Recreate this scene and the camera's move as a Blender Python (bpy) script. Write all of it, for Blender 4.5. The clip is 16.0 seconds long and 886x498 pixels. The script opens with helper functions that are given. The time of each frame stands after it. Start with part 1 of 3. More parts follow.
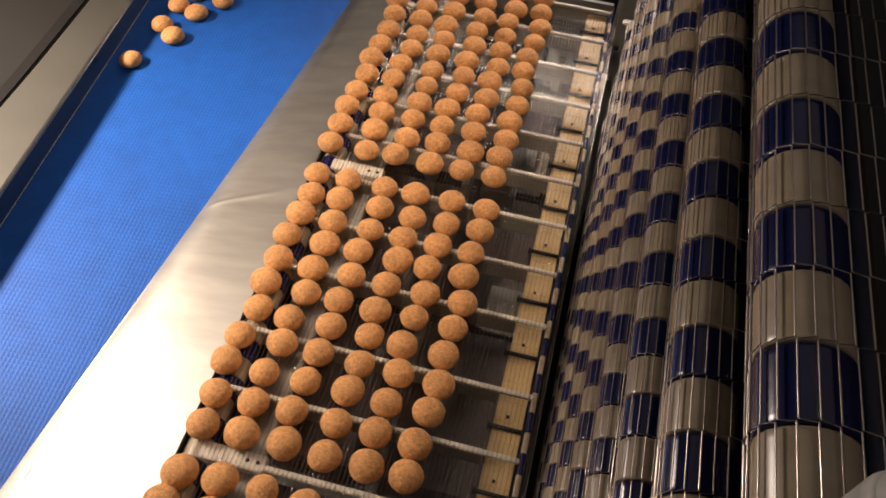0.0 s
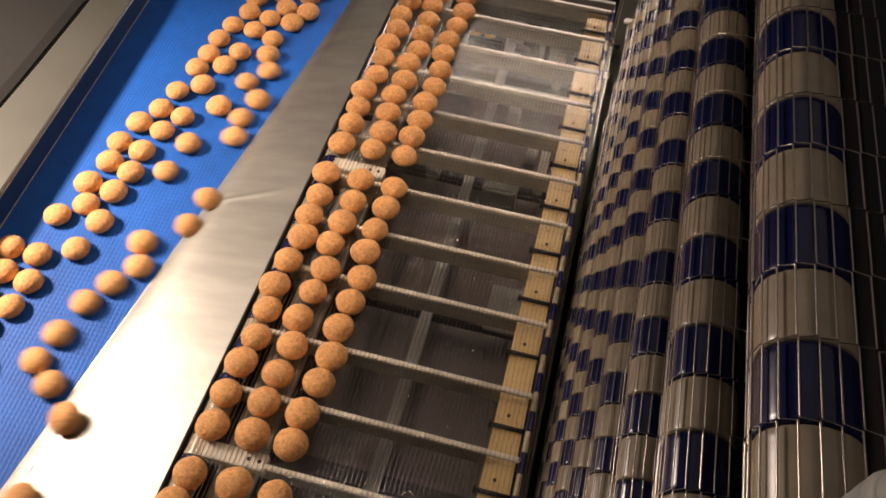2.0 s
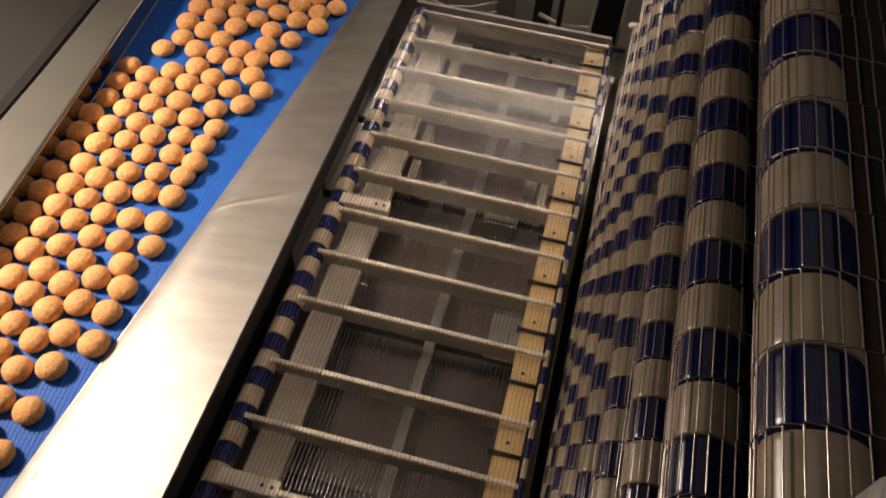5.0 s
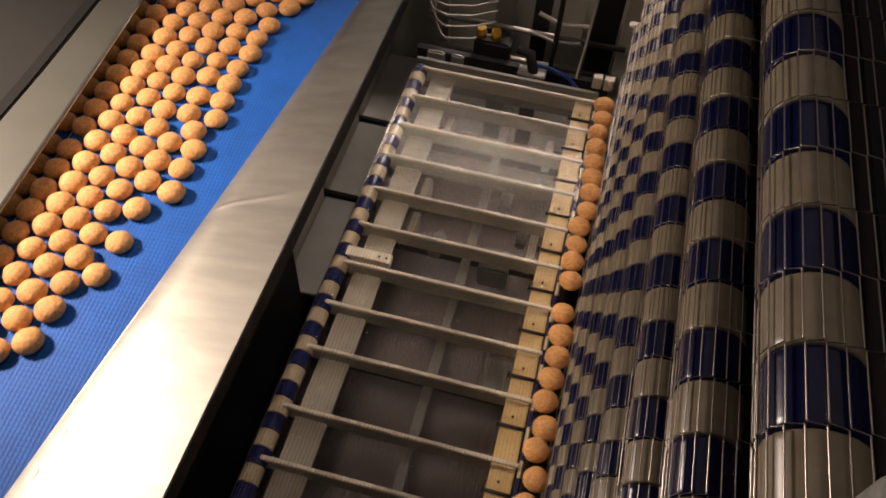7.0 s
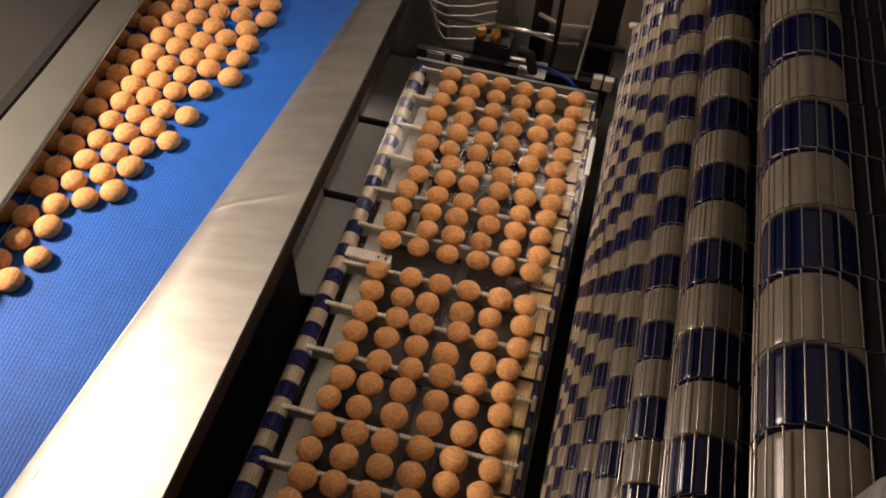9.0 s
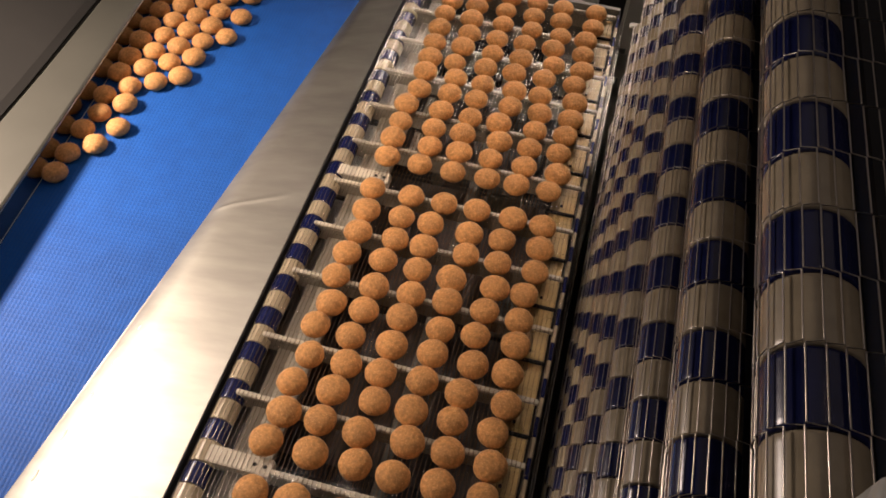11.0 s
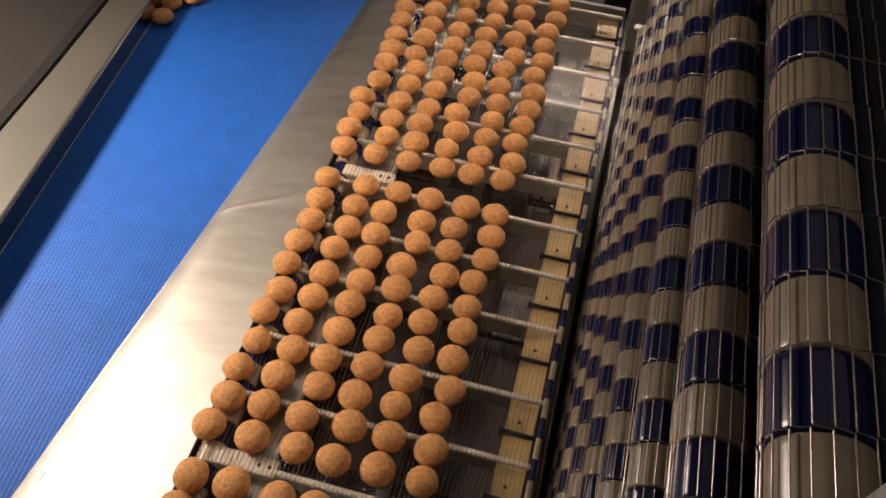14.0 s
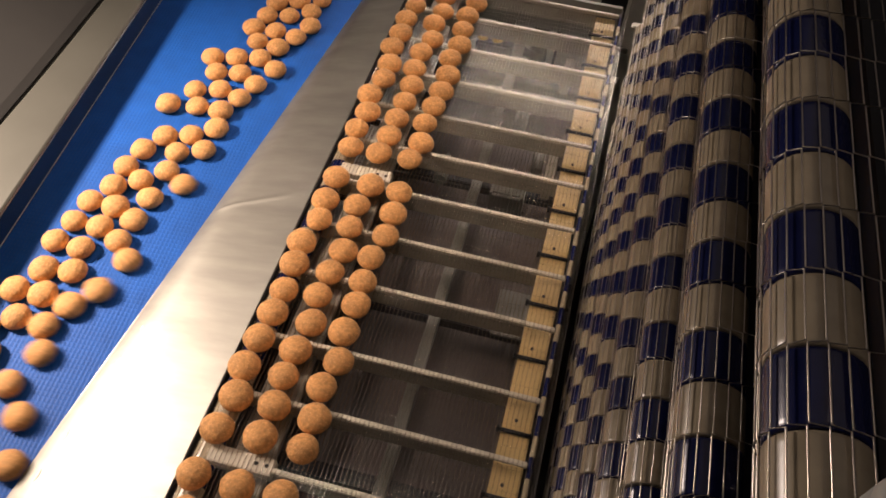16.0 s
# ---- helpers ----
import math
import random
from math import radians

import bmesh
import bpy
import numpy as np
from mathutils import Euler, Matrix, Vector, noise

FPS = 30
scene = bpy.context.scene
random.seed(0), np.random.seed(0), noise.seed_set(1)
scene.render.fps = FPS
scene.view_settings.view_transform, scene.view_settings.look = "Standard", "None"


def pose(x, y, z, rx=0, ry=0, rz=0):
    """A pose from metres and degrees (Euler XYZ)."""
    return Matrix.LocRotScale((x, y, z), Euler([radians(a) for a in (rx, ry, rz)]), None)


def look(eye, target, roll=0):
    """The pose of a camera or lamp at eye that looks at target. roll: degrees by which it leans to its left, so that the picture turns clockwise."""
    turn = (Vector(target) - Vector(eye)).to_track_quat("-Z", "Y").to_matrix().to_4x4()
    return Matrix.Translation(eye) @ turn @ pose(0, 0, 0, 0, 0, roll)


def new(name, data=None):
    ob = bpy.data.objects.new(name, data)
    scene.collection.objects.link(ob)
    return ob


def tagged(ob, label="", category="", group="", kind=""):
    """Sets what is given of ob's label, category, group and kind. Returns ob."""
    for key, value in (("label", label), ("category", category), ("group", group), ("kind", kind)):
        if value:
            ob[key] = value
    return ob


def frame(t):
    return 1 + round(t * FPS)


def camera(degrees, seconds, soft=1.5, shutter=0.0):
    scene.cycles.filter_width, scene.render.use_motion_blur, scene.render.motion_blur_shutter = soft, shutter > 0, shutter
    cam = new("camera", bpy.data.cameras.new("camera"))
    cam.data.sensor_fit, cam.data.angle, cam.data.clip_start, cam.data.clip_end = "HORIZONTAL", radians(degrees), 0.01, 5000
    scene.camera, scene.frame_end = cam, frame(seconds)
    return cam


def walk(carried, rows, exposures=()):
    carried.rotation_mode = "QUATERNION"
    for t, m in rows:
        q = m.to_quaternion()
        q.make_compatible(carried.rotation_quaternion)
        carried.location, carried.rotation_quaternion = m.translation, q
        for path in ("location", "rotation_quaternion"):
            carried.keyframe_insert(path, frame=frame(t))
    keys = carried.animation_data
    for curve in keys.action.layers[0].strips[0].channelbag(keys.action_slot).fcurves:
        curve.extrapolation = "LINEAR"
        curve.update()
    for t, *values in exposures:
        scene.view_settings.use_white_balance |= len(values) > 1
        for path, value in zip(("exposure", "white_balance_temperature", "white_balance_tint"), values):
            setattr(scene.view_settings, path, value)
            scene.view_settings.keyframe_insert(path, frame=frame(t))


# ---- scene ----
LENS = 58.0
cam = camera(LENS, 16.0, soft=1.7, shutter=0.5)

# ---- the camera: hand-held, it only sways a little ----
BASE = Matrix(((0.96799, -0.22382, 0.11359, 0.0), (0.24703, 0.76942, -0.58904, 0.0), (0.04445, 0.59824, 0.80008, 1.12), (0, 0, 0, 1)))
PX = math.degrees(1 / 1414.0)


def sway(right, down):
    return BASE @ pose(0, 0, 0, down * PX, right * PX, 0)


walk(cam, [(0, sway(-6, 0)), (0.5, sway(-7, -2)), (1, sway(-7, -3)), (1.5, sway(-4, -4)), (2, sway(-4, -2)), (2.5, sway(-3, 0)),
           (3, sway(-1, -1)), (3.5, sway(0, 0)), (4, sway(2, 6)), (4.2, sway(3, 6)), (6.3, sway(5, 4)), (6.5, sway(5, 4)), (7, sway(6, 4)),
           (7.5, sway(6, 8)), (8, sway(6, 10)), (8.5, sway(6, 10)), (9, sway(5, 5)), (9.2, sway(5, 4)), (11.3, sway(6, 6)),
           (11.5, sway(7, 6)), (12, sway(9, 6)), (12.5, sway(11, 1)), (13, sway(11, 1)), (13.5, sway(11, 5)), (14, sway(14, 9)),
           (14.5, sway(12, 2)), (15, sway(8, 1)), (15.5, sway(8, 4)), (16, sway(9, 6))],
     exposures=[(0, 0.16, 6500, 18), (2, 0.16, 6500, 18), (4, 0.04, 6500, 18), (7, -0.04, 6500, 18), (9, -0.04, 6500, 18), (11.5, -0.08, 6500, 18), (14, -0.06, 6500, 18), (16, 0.03, 6500, 18)])

# ---- light ----
world = bpy.data.worlds.new("hall")
scene.world = world
world.use_nodes = True
world.node_tree.nodes["Background"].inputs[0].default_value = (0.9, 0.8, 0.65, 1)
world.node_tree.nodes["Background"].inputs[1].default_value = 0.09


def area_lamp(name, eye, target, sx, sy, watts, colour):
    data = bpy.data.lights.new(name, "AREA")
    data.shape, data.size, data.size_y, data.energy, data.color = "RECTANGLE", sx, sy, watts, colour
    lamp = new(name, data)
    lamp.matrix_world = look(eye, target)
    return lamp


def spot_lamp(name, eye, target, watts, colour, angle, blend, size):
    data = bpy.data.lights.new(name, "SPOT")
    data.energy, data.color, data.spot_size, data.spot_blend, data.shadow_soft_size = watts, colour, radians(angle), blend, size
    lamp = new(name, data)
    lamp.matrix_world = look(eye, target)
    return lamp


LAMP_A = (-2.05, 0.72, 1.12)
LAMP_B = (-0.1, 2.85, 1.35)
FILL_D = (-0.35, 0.8, 2.45)
FILL_E = (0.0, 0.6, 2.4)
FILL_C = (-1.45, 0.8, 0.76)
spot_lamp("work_light", LAMP_A, (-1.02, 0.76, -0.06), 425, (1.0, 0.82, 0.635), 56.5, 1.0, 0.14)
area_lamp("tube_light", LAMP_B, (-0.15, 1.35, -0.1), 0.9, 0.35, 3.4, (1.0, 0.86, 0.72)).data.spread = radians(56)
# Added fill with no known lamp behind it: brightens the rollers' left sides.
area_lamp("roller_fill", FILL_C, (0.1, 0.25, 0.72), 0.2, 0.3, 2.35, (1.0, 0.84, 0.7)).data.spread = radians(92)
# Wide weak fill, added to lift the dark parts; no such panels known.
area_lamp("ambient_fill", FILL_E, (0.0, 0.6, 0.0), 2.6, 4.0, 5.0, (1.0, 0.86, 0.76))
# Overhead fill, added to brighten the bed but not the near tower.
area_lamp("bed_fill", FILL_D, (-0.27, 1.25, 0.0), 0.3, 1.2, 2.0, (1.0, 0.76, 0.56)).data.spread = radians(34)


# ---- materials ----
def material(name, colour, rough=0.5, metal=0.0, vary=0.12, scale=40.0, bump=0.0, bump_scale=200.0, per_object=0.0, dark=None, stretch=(1, 1, 1)):
    m = bpy.data.materials.new(name)
    m.use_nodes = True
    n, l = m.node_tree.nodes, m.node_tree.links
    b = n["Principled BSDF"]
    b.inputs["Roughness"].default_value, b.inputs["Metallic"].default_value = rough, metal
    co = n.new("ShaderNodeTexCoord")
    t1 = n.new("ShaderNodeTexNoise")
    t1.inputs["Scale"].default_value, t1.inputs["Detail"].default_value = scale, 6
    t2 = n.new("ShaderNodeTexNoise")
    t2.inputs["Scale"].default_value, t2.inputs["Detail"].default_value = scale * 0.13, 3
    mp = n.new("ShaderNodeMapping")
    mp.inputs["Scale"].default_value = stretch
    l.new(co.outputs["Object"], mp.inputs["Vector"])
    l.new(mp.outputs["Vector"], t1.inputs["Vector"]), l.new(mp.outputs["Vector"], t2.inputs["Vector"])
    add = n.new("ShaderNodeMath")
    add.operation = "ADD"
    l.new(t1.outputs["Fac"], add.inputs[0]), l.new(t2.outputs["Fac"], add.inputs[1])
    ramp = n.new("ShaderNodeMapRange")
    ramp.inputs["From Min"].default_value, ramp.inputs["From Max"].default_value = 0.7, 1.3
    l.new(add.outputs[0], ramp.inputs["Value"])
    mix = n.new("ShaderNodeMix")
    mix.data_type = "RGBA"
    lo = dark if dark else tuple(c * (1 - vary * 2) for c in colour)
    hi = tuple(min(1, c * (1 + vary)) for c in colour)
    mix.inputs["A"].default_value, mix.inputs["B"].default_value = (*lo, 1), (*hi, 1)
    l.new(ramp.outputs["Result"], mix.inputs["Factor"])
    out = mix.outputs["Result"]
    if per_object:
        info = n.new("ShaderNodeObjectInfo")
        hsv = n.new("ShaderNodeHueSaturation")
        mr = n.new("ShaderNodeMapRange")
        mr.inputs["To Min"].default_value, mr.inputs["To Max"].default_value = 1 - per_object, 1 + per_object
        l.new(info.outputs["Random"], mr.inputs["Value"]), l.new(mr.outputs["Result"], hsv.inputs["Value"])
        l.new(out, hsv.inputs["Color"])
        out = hsv.outputs["Color"]
    l.new(out, b.inputs["Base Color"])
    if bump:
        t3 = n.new("ShaderNodeTexNoise")
        t3.inputs["Scale"].default_value, t3.inputs["Detail"].default_value = bump_scale, 4
        l.new(mp.outputs["Vector"], t3.inputs["Vector"])
        bp = n.new("ShaderNodeBump")
        bp.inputs["Strength"].default_value, bp.inputs["Distance"].default_value = bump, 0.002
        l.new(t3.outputs["Fac"], bp.inputs["Height"]), l.new(bp.outputs["Normal"], b.inputs["Normal"])
    return m


COOKIE = material("baked_dough", (0.66, 0.325, 0.108), 0.7, 0, 0.18, 190, 1.0, 250, 0.08)


def crumb(m):
    """Pale crumbs and a floury bloom on the crust."""
    n, l = m.node_tree.nodes, m.node_tree.links
    b = n["Principled BSDF"]
    old = b.inputs["Base Color"].links[0].from_socket
    co = n.new("ShaderNodeTexCoord")
    t = n.new("ShaderNodeTexNoise")
    t.inputs["Scale"].default_value, t.inputs["Detail"].default_value = 380, 2
    l.new(co.outputs["Object"], t.inputs["Vector"])
    r = n.new("ShaderNodeMapRange")
    r.inputs["From Min"].default_value, r.inputs["From Max"].default_value, r.inputs["To Max"].default_value = 0.57, 0.69, 0.55
    l.new(t.outputs["Fac"], r.inputs["Value"])
    mix = n.new("ShaderNodeMix")
    mix.data_type = "RGBA"
    mix.inputs["B"].default_value = (0.84, 0.5, 0.2, 1)
    l.new(r.outputs["Result"], mix.inputs["Factor"]), l.new(old, mix.inputs["A"]), l.new(mix.outputs["Result"], b.inputs["Base Color"])
    b.inputs["Sheen Weight"].default_value, b.inputs["Sheen Roughness"].default_value = 0.12, 0.45
    b.inputs["Sheen Tint"].default_value = (1.0, 0.8, 0.62, 1)


crumb(COOKIE)
BLUE_BELT = material("blue_belt_plastic", (0.0037, 0.087, 0.405), 0.62, 0, 0.1, 25)
BLUE_BELT.node_tree.nodes["Principled BSDF"].inputs["Specular IOR Level"].default_value = 0.3
# Darker copy of the belt blue: shade in the pits put into the colour.
BLUE_LOW = material("blue_belt_pit_shade", (0.0037, 0.076, 0.35), 0.6, 0, 0.1, 25)
BLUE_ROLL = material("dark_blue_plastic", (0.011, 0.016, 0.082), 0.2, 0, 0.15, 60, 0.05, 120)
CREAM_ROLL = material("beige_plastic", (0.48, 0.405, 0.28), 0.26, 0, 0.12, 60, 0.05, 120)
BRIGHT_WIRE = material("bright_steel_wire", (0.58, 0.55, 0.5), 0.16, 1.0, 0.1, 90)
WIRE = material("steel_wire", (0.66, 0.6, 0.52), 0.28, 1.0, 0.1, 90)
BAR = material("white_slide_strip", (0.63, 0.58, 0.47), 0.4, 0, 0.12, 30)
BEAM = material("painted_beam", (0.36, 0.335, 0.275), 0.5, 0, 0.12, 18)
YELLOW = material("cream_board", (0.56, 0.4, 0.17), 0.5, 0, 0.1, 22)
MIRROR = material("polished_steel", (0.45, 0.44, 0.42), 0.14, 1.0, 0.06, 8)
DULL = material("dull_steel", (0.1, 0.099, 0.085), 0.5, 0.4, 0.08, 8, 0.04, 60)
CHUTE = material("brushed_steel", (0.4, 0.391, 0.353), 0.5, 1.0, 0.12, 30, 0.08, 90, stretch=(0.12, 1, 1))


def linen(m, pitch, strength):
    """Fine rolled cross pattern in a steel sheet, over its brushed grain."""
    n, l = m.node_tree.nodes, m.node_tree.links
    b = n["Principled BSDF"]
    under = b.inputs["Normal"].links[0].from_socket
    co = n.new("ShaderNodeTexCoord")
    waves = []
    for turn in (24, -62):
        mp = n.new("ShaderNodeMapping")
        mp.inputs["Rotation"].default_value = (0, 0, radians(turn))
        w = n.new("ShaderNodeTexWave")
        w.inputs["Scale"].default_value, w.inputs["Distortion"].default_value = 0.314 / pitch, 0.3
        l.new(co.outputs["Object"], mp.inputs["Vector"]), l.new(mp.outputs["Vector"], w.inputs["Vector"])
        waves.append(w)
    add = n.new("ShaderNodeMath")
    add.operation = "ADD"
    l.new(waves[0].outputs["Fac"], add.inputs[0]), l.new(waves[1].outputs["Fac"], add.inputs[1])
    bp = n.new("ShaderNodeBump")
    bp.inputs["Strength"].default_value, bp.inputs["Distance"].default_value = strength, 0.0006
    l.new(add.outputs[0], bp.inputs["Height"]), l.new(under, bp.inputs["Normal"]), l.new(bp.outputs["Normal"], b.inputs["Normal"])


linen(CHUTE, 0.0034, 0.045)
STEEL = material("stainless_steel", (0.56, 0.54, 0.5), 0.36, 1.0, 0.08, 8, 0.04, 60)
PANEL = material("charcoal_paint", (0.024, 0.0225, 0.021), 0.75, 0, 0.14, 9)
GREY = material("grey_paint", (0.2, 0.2, 0.18), 0.55, 0, 0.14, 9)
DARK = material("dark_steel", (0.03, 0.03, 0.035), 0.5, 0.3, 0.2, 14)
# Brown that stands in for the veil of glare and blurred wires.
BROWN = material("brown_veil", (0.12, 0.1, 0.092), 0.6, 0, 0.18, 9)
BLACK = material("black_rubber", (0.012, 0.012, 0.014), 0.7, 0, 0.2, 40)
AMBER = material("yellow_plastic", (0.75, 0.42, 0.05), 0.4, 0, 0.1, 60)
HOSE = material("blue_hose", (0.02, 0.08, 0.45), 0.35)
# Near-black for the screw holes: the shade inside them put into the colour.
HOLE = material("hole_shade", (0.02, 0.018, 0.015), 0.8)
LIGHT_GREY = material("light_grey_paint", (0.74, 0.73, 0.67), 0.5, 0, 0.1, 7)
FLOOR = material("concrete_floor", (0.12, 0.115, 0.105), 0.7, 0, 0.2, 5, 0.3, 60)
WALL = material("painted_wall", (0.3, 0.29, 0.26), 0.7, 0, 0.1, 4)
# White that paints the glints on the chute's spot welds.
PALE = material("weld_glint", (0.78, 0.75, 0.69), 0.35, 0, 0.05, 60)
PALE_POST = material("pale_grey_paint", (0.6, 0.6, 0.54), 0.5, 0, 0.1, 7)


# ---- mesh helpers ----
def part(name, bm, mat, parent=None, label="", m=None):
    me = bpy.data.meshes.new(name)
    bm.to_mesh(me)
    bm.free()
    me.materials.append(mat)
    ob = new(name, me)
    if parent:
        ob.parent = parent
    if m:
        ob.matrix_basis = m
    if label:
        tagged(ob, label)
    return ob


def share(name, me, parent, m):
    ob = new(name, me)
    ob.parent = parent
    ob.matrix_basis = m
    return ob


def box(bm, x0, x1, y0, y1, z0, z1, bevel=0.0):
    r = bmesh.ops.create_cube(bm, size=1, matrix=Matrix.LocRotScale(((x0 + x1) / 2, (y0 + y1) / 2, (z0 + z1) / 2), None, (x1 - x0, y1 - y0, z1 - z0)))
    if bevel:
        edges = list({e for v in r["verts"] for e in v.link_edges})
        bmesh.ops.bevel(bm, geom=edges, offset=bevel, segments=2, affect="EDGES")
    return bm


def boxed(*a, bevel=0.0):
    return box(bmesh.new(), *a, bevel=bevel)


def rod(bm, a, b, r, sides=10, smooth=True, r2=None):
    a, b = Vector(a), Vector(b)
    d = b - a
    m = Matrix.Translation((a + b) / 2) @ d.to_track_quat("Z", "Y").to_matrix().to_4x4()
    res = bmesh.ops.create_cone(bm, cap_ends=True, segments=sides, radius1=r, radius2=r if r2 is None else r2, depth=d.length, matrix=m)
    for v in res["verts"]:
        for f in v.link_faces:
            f.smooth = smooth and len(f.verts) == 4
    return bm


def tube(bm, pts, r, sides=8):
    pts = [Vector(p) for p in pts]
    rings = []
    for i, p in enumerate(pts):
        d = (pts[min(i + 1, len(pts) - 1)] - pts[max(i - 1, 0)]).normalized()
        q = d.to_track_quat("Z", "Y")
        rings.append([bm.verts.new(p + q @ Vector((r * math.cos(k * math.tau / sides), r * math.sin(k * math.tau / sides), 0))) for k in range(sides)])
    for a, b in zip(rings, rings[1:]):
        for k in range(sides):
            f = bm.faces.new((a[k], a[(k + 1) % sides], b[(k + 1) % sides], b[k]))
            f.smooth = True
    return bm


def empty(name, m, label, category, group="", kind=""):
    ob = new(name)
    ob.matrix_basis = m
    return tagged(ob, label, category, group, kind)


# ---- plan ----
SEG = 0.0345          # length of a roller segment
PITCH = 0.0071        # pitch of the wires of the mesh belts
WIRE_R = 0.00044
Y0, Y1 = -0.12, 1.615  # ends of lift bed and tower along the line
BED_L, BED_R = -0.432, 0.052
DOWN = -0.265         # lower stop of the lift bed
BELT_Z = -0.06
EDGE = -0.42         # where biscuits tip off the mesh
BELT_DIR = Vector((-0.074, 0.997, 0.0))
BELT_V = 0.168
RAIL_X = -0.901      # inner foot of the side guard at y = 0
FEED = 0.0877


def rail_x(y):
    return RAIL_X - 0.0742 * y


def flange_x(y):
    """Outer edge of the side guard's flange."""
    return min(-1.06 - 0.035 * max(0.0, y - 1.1), rail_x(y) - 0.03)


def chute_x(y):
    return -0.7035 + 0.1085 * y - 0.006 * y * y


def chute_z(s, y):
    """Height of the chute's sheet at s, 0 at the belt and 1 at the bed: a bull-nosed edge, a gentle slope and one shallow crease."""
    nose = 0.014 * max(0.0, 1 - s / 0.3) ** 2
    fade = min(1.0, s / 0.1) * min(1.0, max(0.0, (0.9 - s) / 0.3))
    crease = 0.0009 * math.exp(-((y - 0.832 - 0.065 * s) / 0.005) ** 2) + 0.0004 * math.exp(-((y - 1.02 - 0.05 * s) / 0.006) ** 2)
    return BELT_Z + 0.017 + 0.038 * s - nose + crease * fade + 0.0006 * math.sin(y * 9 + s * 5)


# ---- the hall round the machine ----
tagged(part("floor", boxed(-4, 4, -6, 7, -1.45, -1.35), FLOOR), "grey worn concrete floor of the hall", "floor", kind="structure")
tagged(part("ceiling", boxed(-4, 4, -6, 7, 2.6, 2.7), WALL), "plain painted ceiling of the hall", "ceiling", kind="structure")
for wname, c in (("wall_west", (-4.1, -4, -6, 7)), ("wall_east", (4, 4.1, -6, 7)), ("wall_north", (-4, 4, 7, 7.1)), ("wall_south", (-4, 4, -6.1, -6))):
    tagged(part(wname, boxed(*c, -1.45, 2.7), WALL), "plain painted hall wall", "wall", kind="structure")

# ---- blue belt ----
blue = empty("conveyor_belt", Matrix.Translation((0, 0, BELT_Z)) @ pose(0, 0, 0, 0, 0, 4.245), "bright blue woven-textured plastic conveyor belt", "conveyor belt")
W0, W1 = -0.905, -0.42


def belt_sheet():
    part("belt_body", boxed(W0 - 0.02, W1 + 0.002, -4.2, 4.6, -0.012, -0.0007), BLUE_LOW, blue)
    v, f = [], []
    sx, sy = 0.0076, 0.0092
    ny, nx = int(5.6 / sy), int((W1 - W0) / sx)
    for j in range(ny):
        y = -3.6 + j * sy
        for i in range(nx):
            x = W0 + i * sx
            k = len(v)
            a, b, c, d = sx * 0.5, sy * 0.5, sx * 0.12, sy * 0.28
            v += [(x - a, y - b, 0), (x + a, y - b, 0), (x + a, y + b, 0), (x - a, y + b, 0),
                  (x - c, y - d, -0.0003), (x + c, y - d, -0.0003), (x + c, y + d, -0.0003), (x - c, y + d, -0.0003)]
            f += [(k, k + 1, k + 5, k + 4), (k + 1, k + 2, k + 6, k + 5), (k + 2, k + 3, k + 7, k + 6), (k + 3, k, k + 4, k + 7)]
    me = bpy.data.meshes.new("belt_surface")
    me.from_pydata(v, [], f)
    me.materials.append(BLUE_BELT)
    ob = new("belt_surface", me)
    ob.parent = blue
    tagged(ob, kind="stuff")


belt_sheet()

# ---- side guard and panel left of the belt ----
guard = empty("side_guard", Matrix(), "brushed stainless steel side guard along the blue belt", "side guard")


def strip(bm, rows):
    vs = [[bm.verts.new(p) for p in r] for r in rows]
    for a, b in zip(vs, vs[1:]):
        for k in range(len(a) - 1):
            bm.faces.new((a[k], a[k + 1], b[k + 1], b[k]))
    return bm


def guard_rows():
    face, flange = [], []
    for i in range(31):
        y = -1.2 + i * 0.15
        foot = rail_x(y)
        top = foot + 0.010
        xo = flange_x(y)
        face.append([(foot + 0.001, y, BELT_Z - 0.01), (foot + 0.002, y, BELT_Z + 0.006), (top - 0.001, y, -0.005)])
        flange.append([(top - 0.0005, y, -0.0045), (top - 0.0015, y, -0.0015), (top - 0.004, y, 0.0), (xo, y, 0.001), (xo - 0.004, y, -0.002), (xo - 0.006, y, -0.04)])
    return face, flange


for gname, rows in zip(("inner_face", "top_flange"), guard_rows()):
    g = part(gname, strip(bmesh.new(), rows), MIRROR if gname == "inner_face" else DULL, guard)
    g.modifiers.new("thick", "SOLIDIFY").thickness = 0.0025
eb = bmesh.new()
rod(eb, (rail_x(-1.2) + 0.0102, -1.2, -0.003), (rail_x(3.3) + 0.0102, 3.3, -0.003), 0.0017, 10)
part("edge_trim", eb, STEEL, guard, "bright rounded steel edge")
fb = bmesh.new()
rod(fb, (rail_x(-1.2) + 0.003, -1.2, BELT_Z + 0.004), (rail_x(3.3) + 0.003, 3.3, BELT_Z + 0.004), 0.002, 8)
part("foot_strip", fb, PALE_POST, guard, "thin steel strip along the belt")
cover = empty("machine_cover", Matrix(), "dark grey painted machine cover beside the steel guard", "machine cover")


def cover_rows(points):
    rows = []
    for i in range(12):
        y = -1.5 + i * 0.5
        xo = flange_x(y) - 0.008
        rows.append([(xo + dx, y, z) for dx, z in points])
    return rows


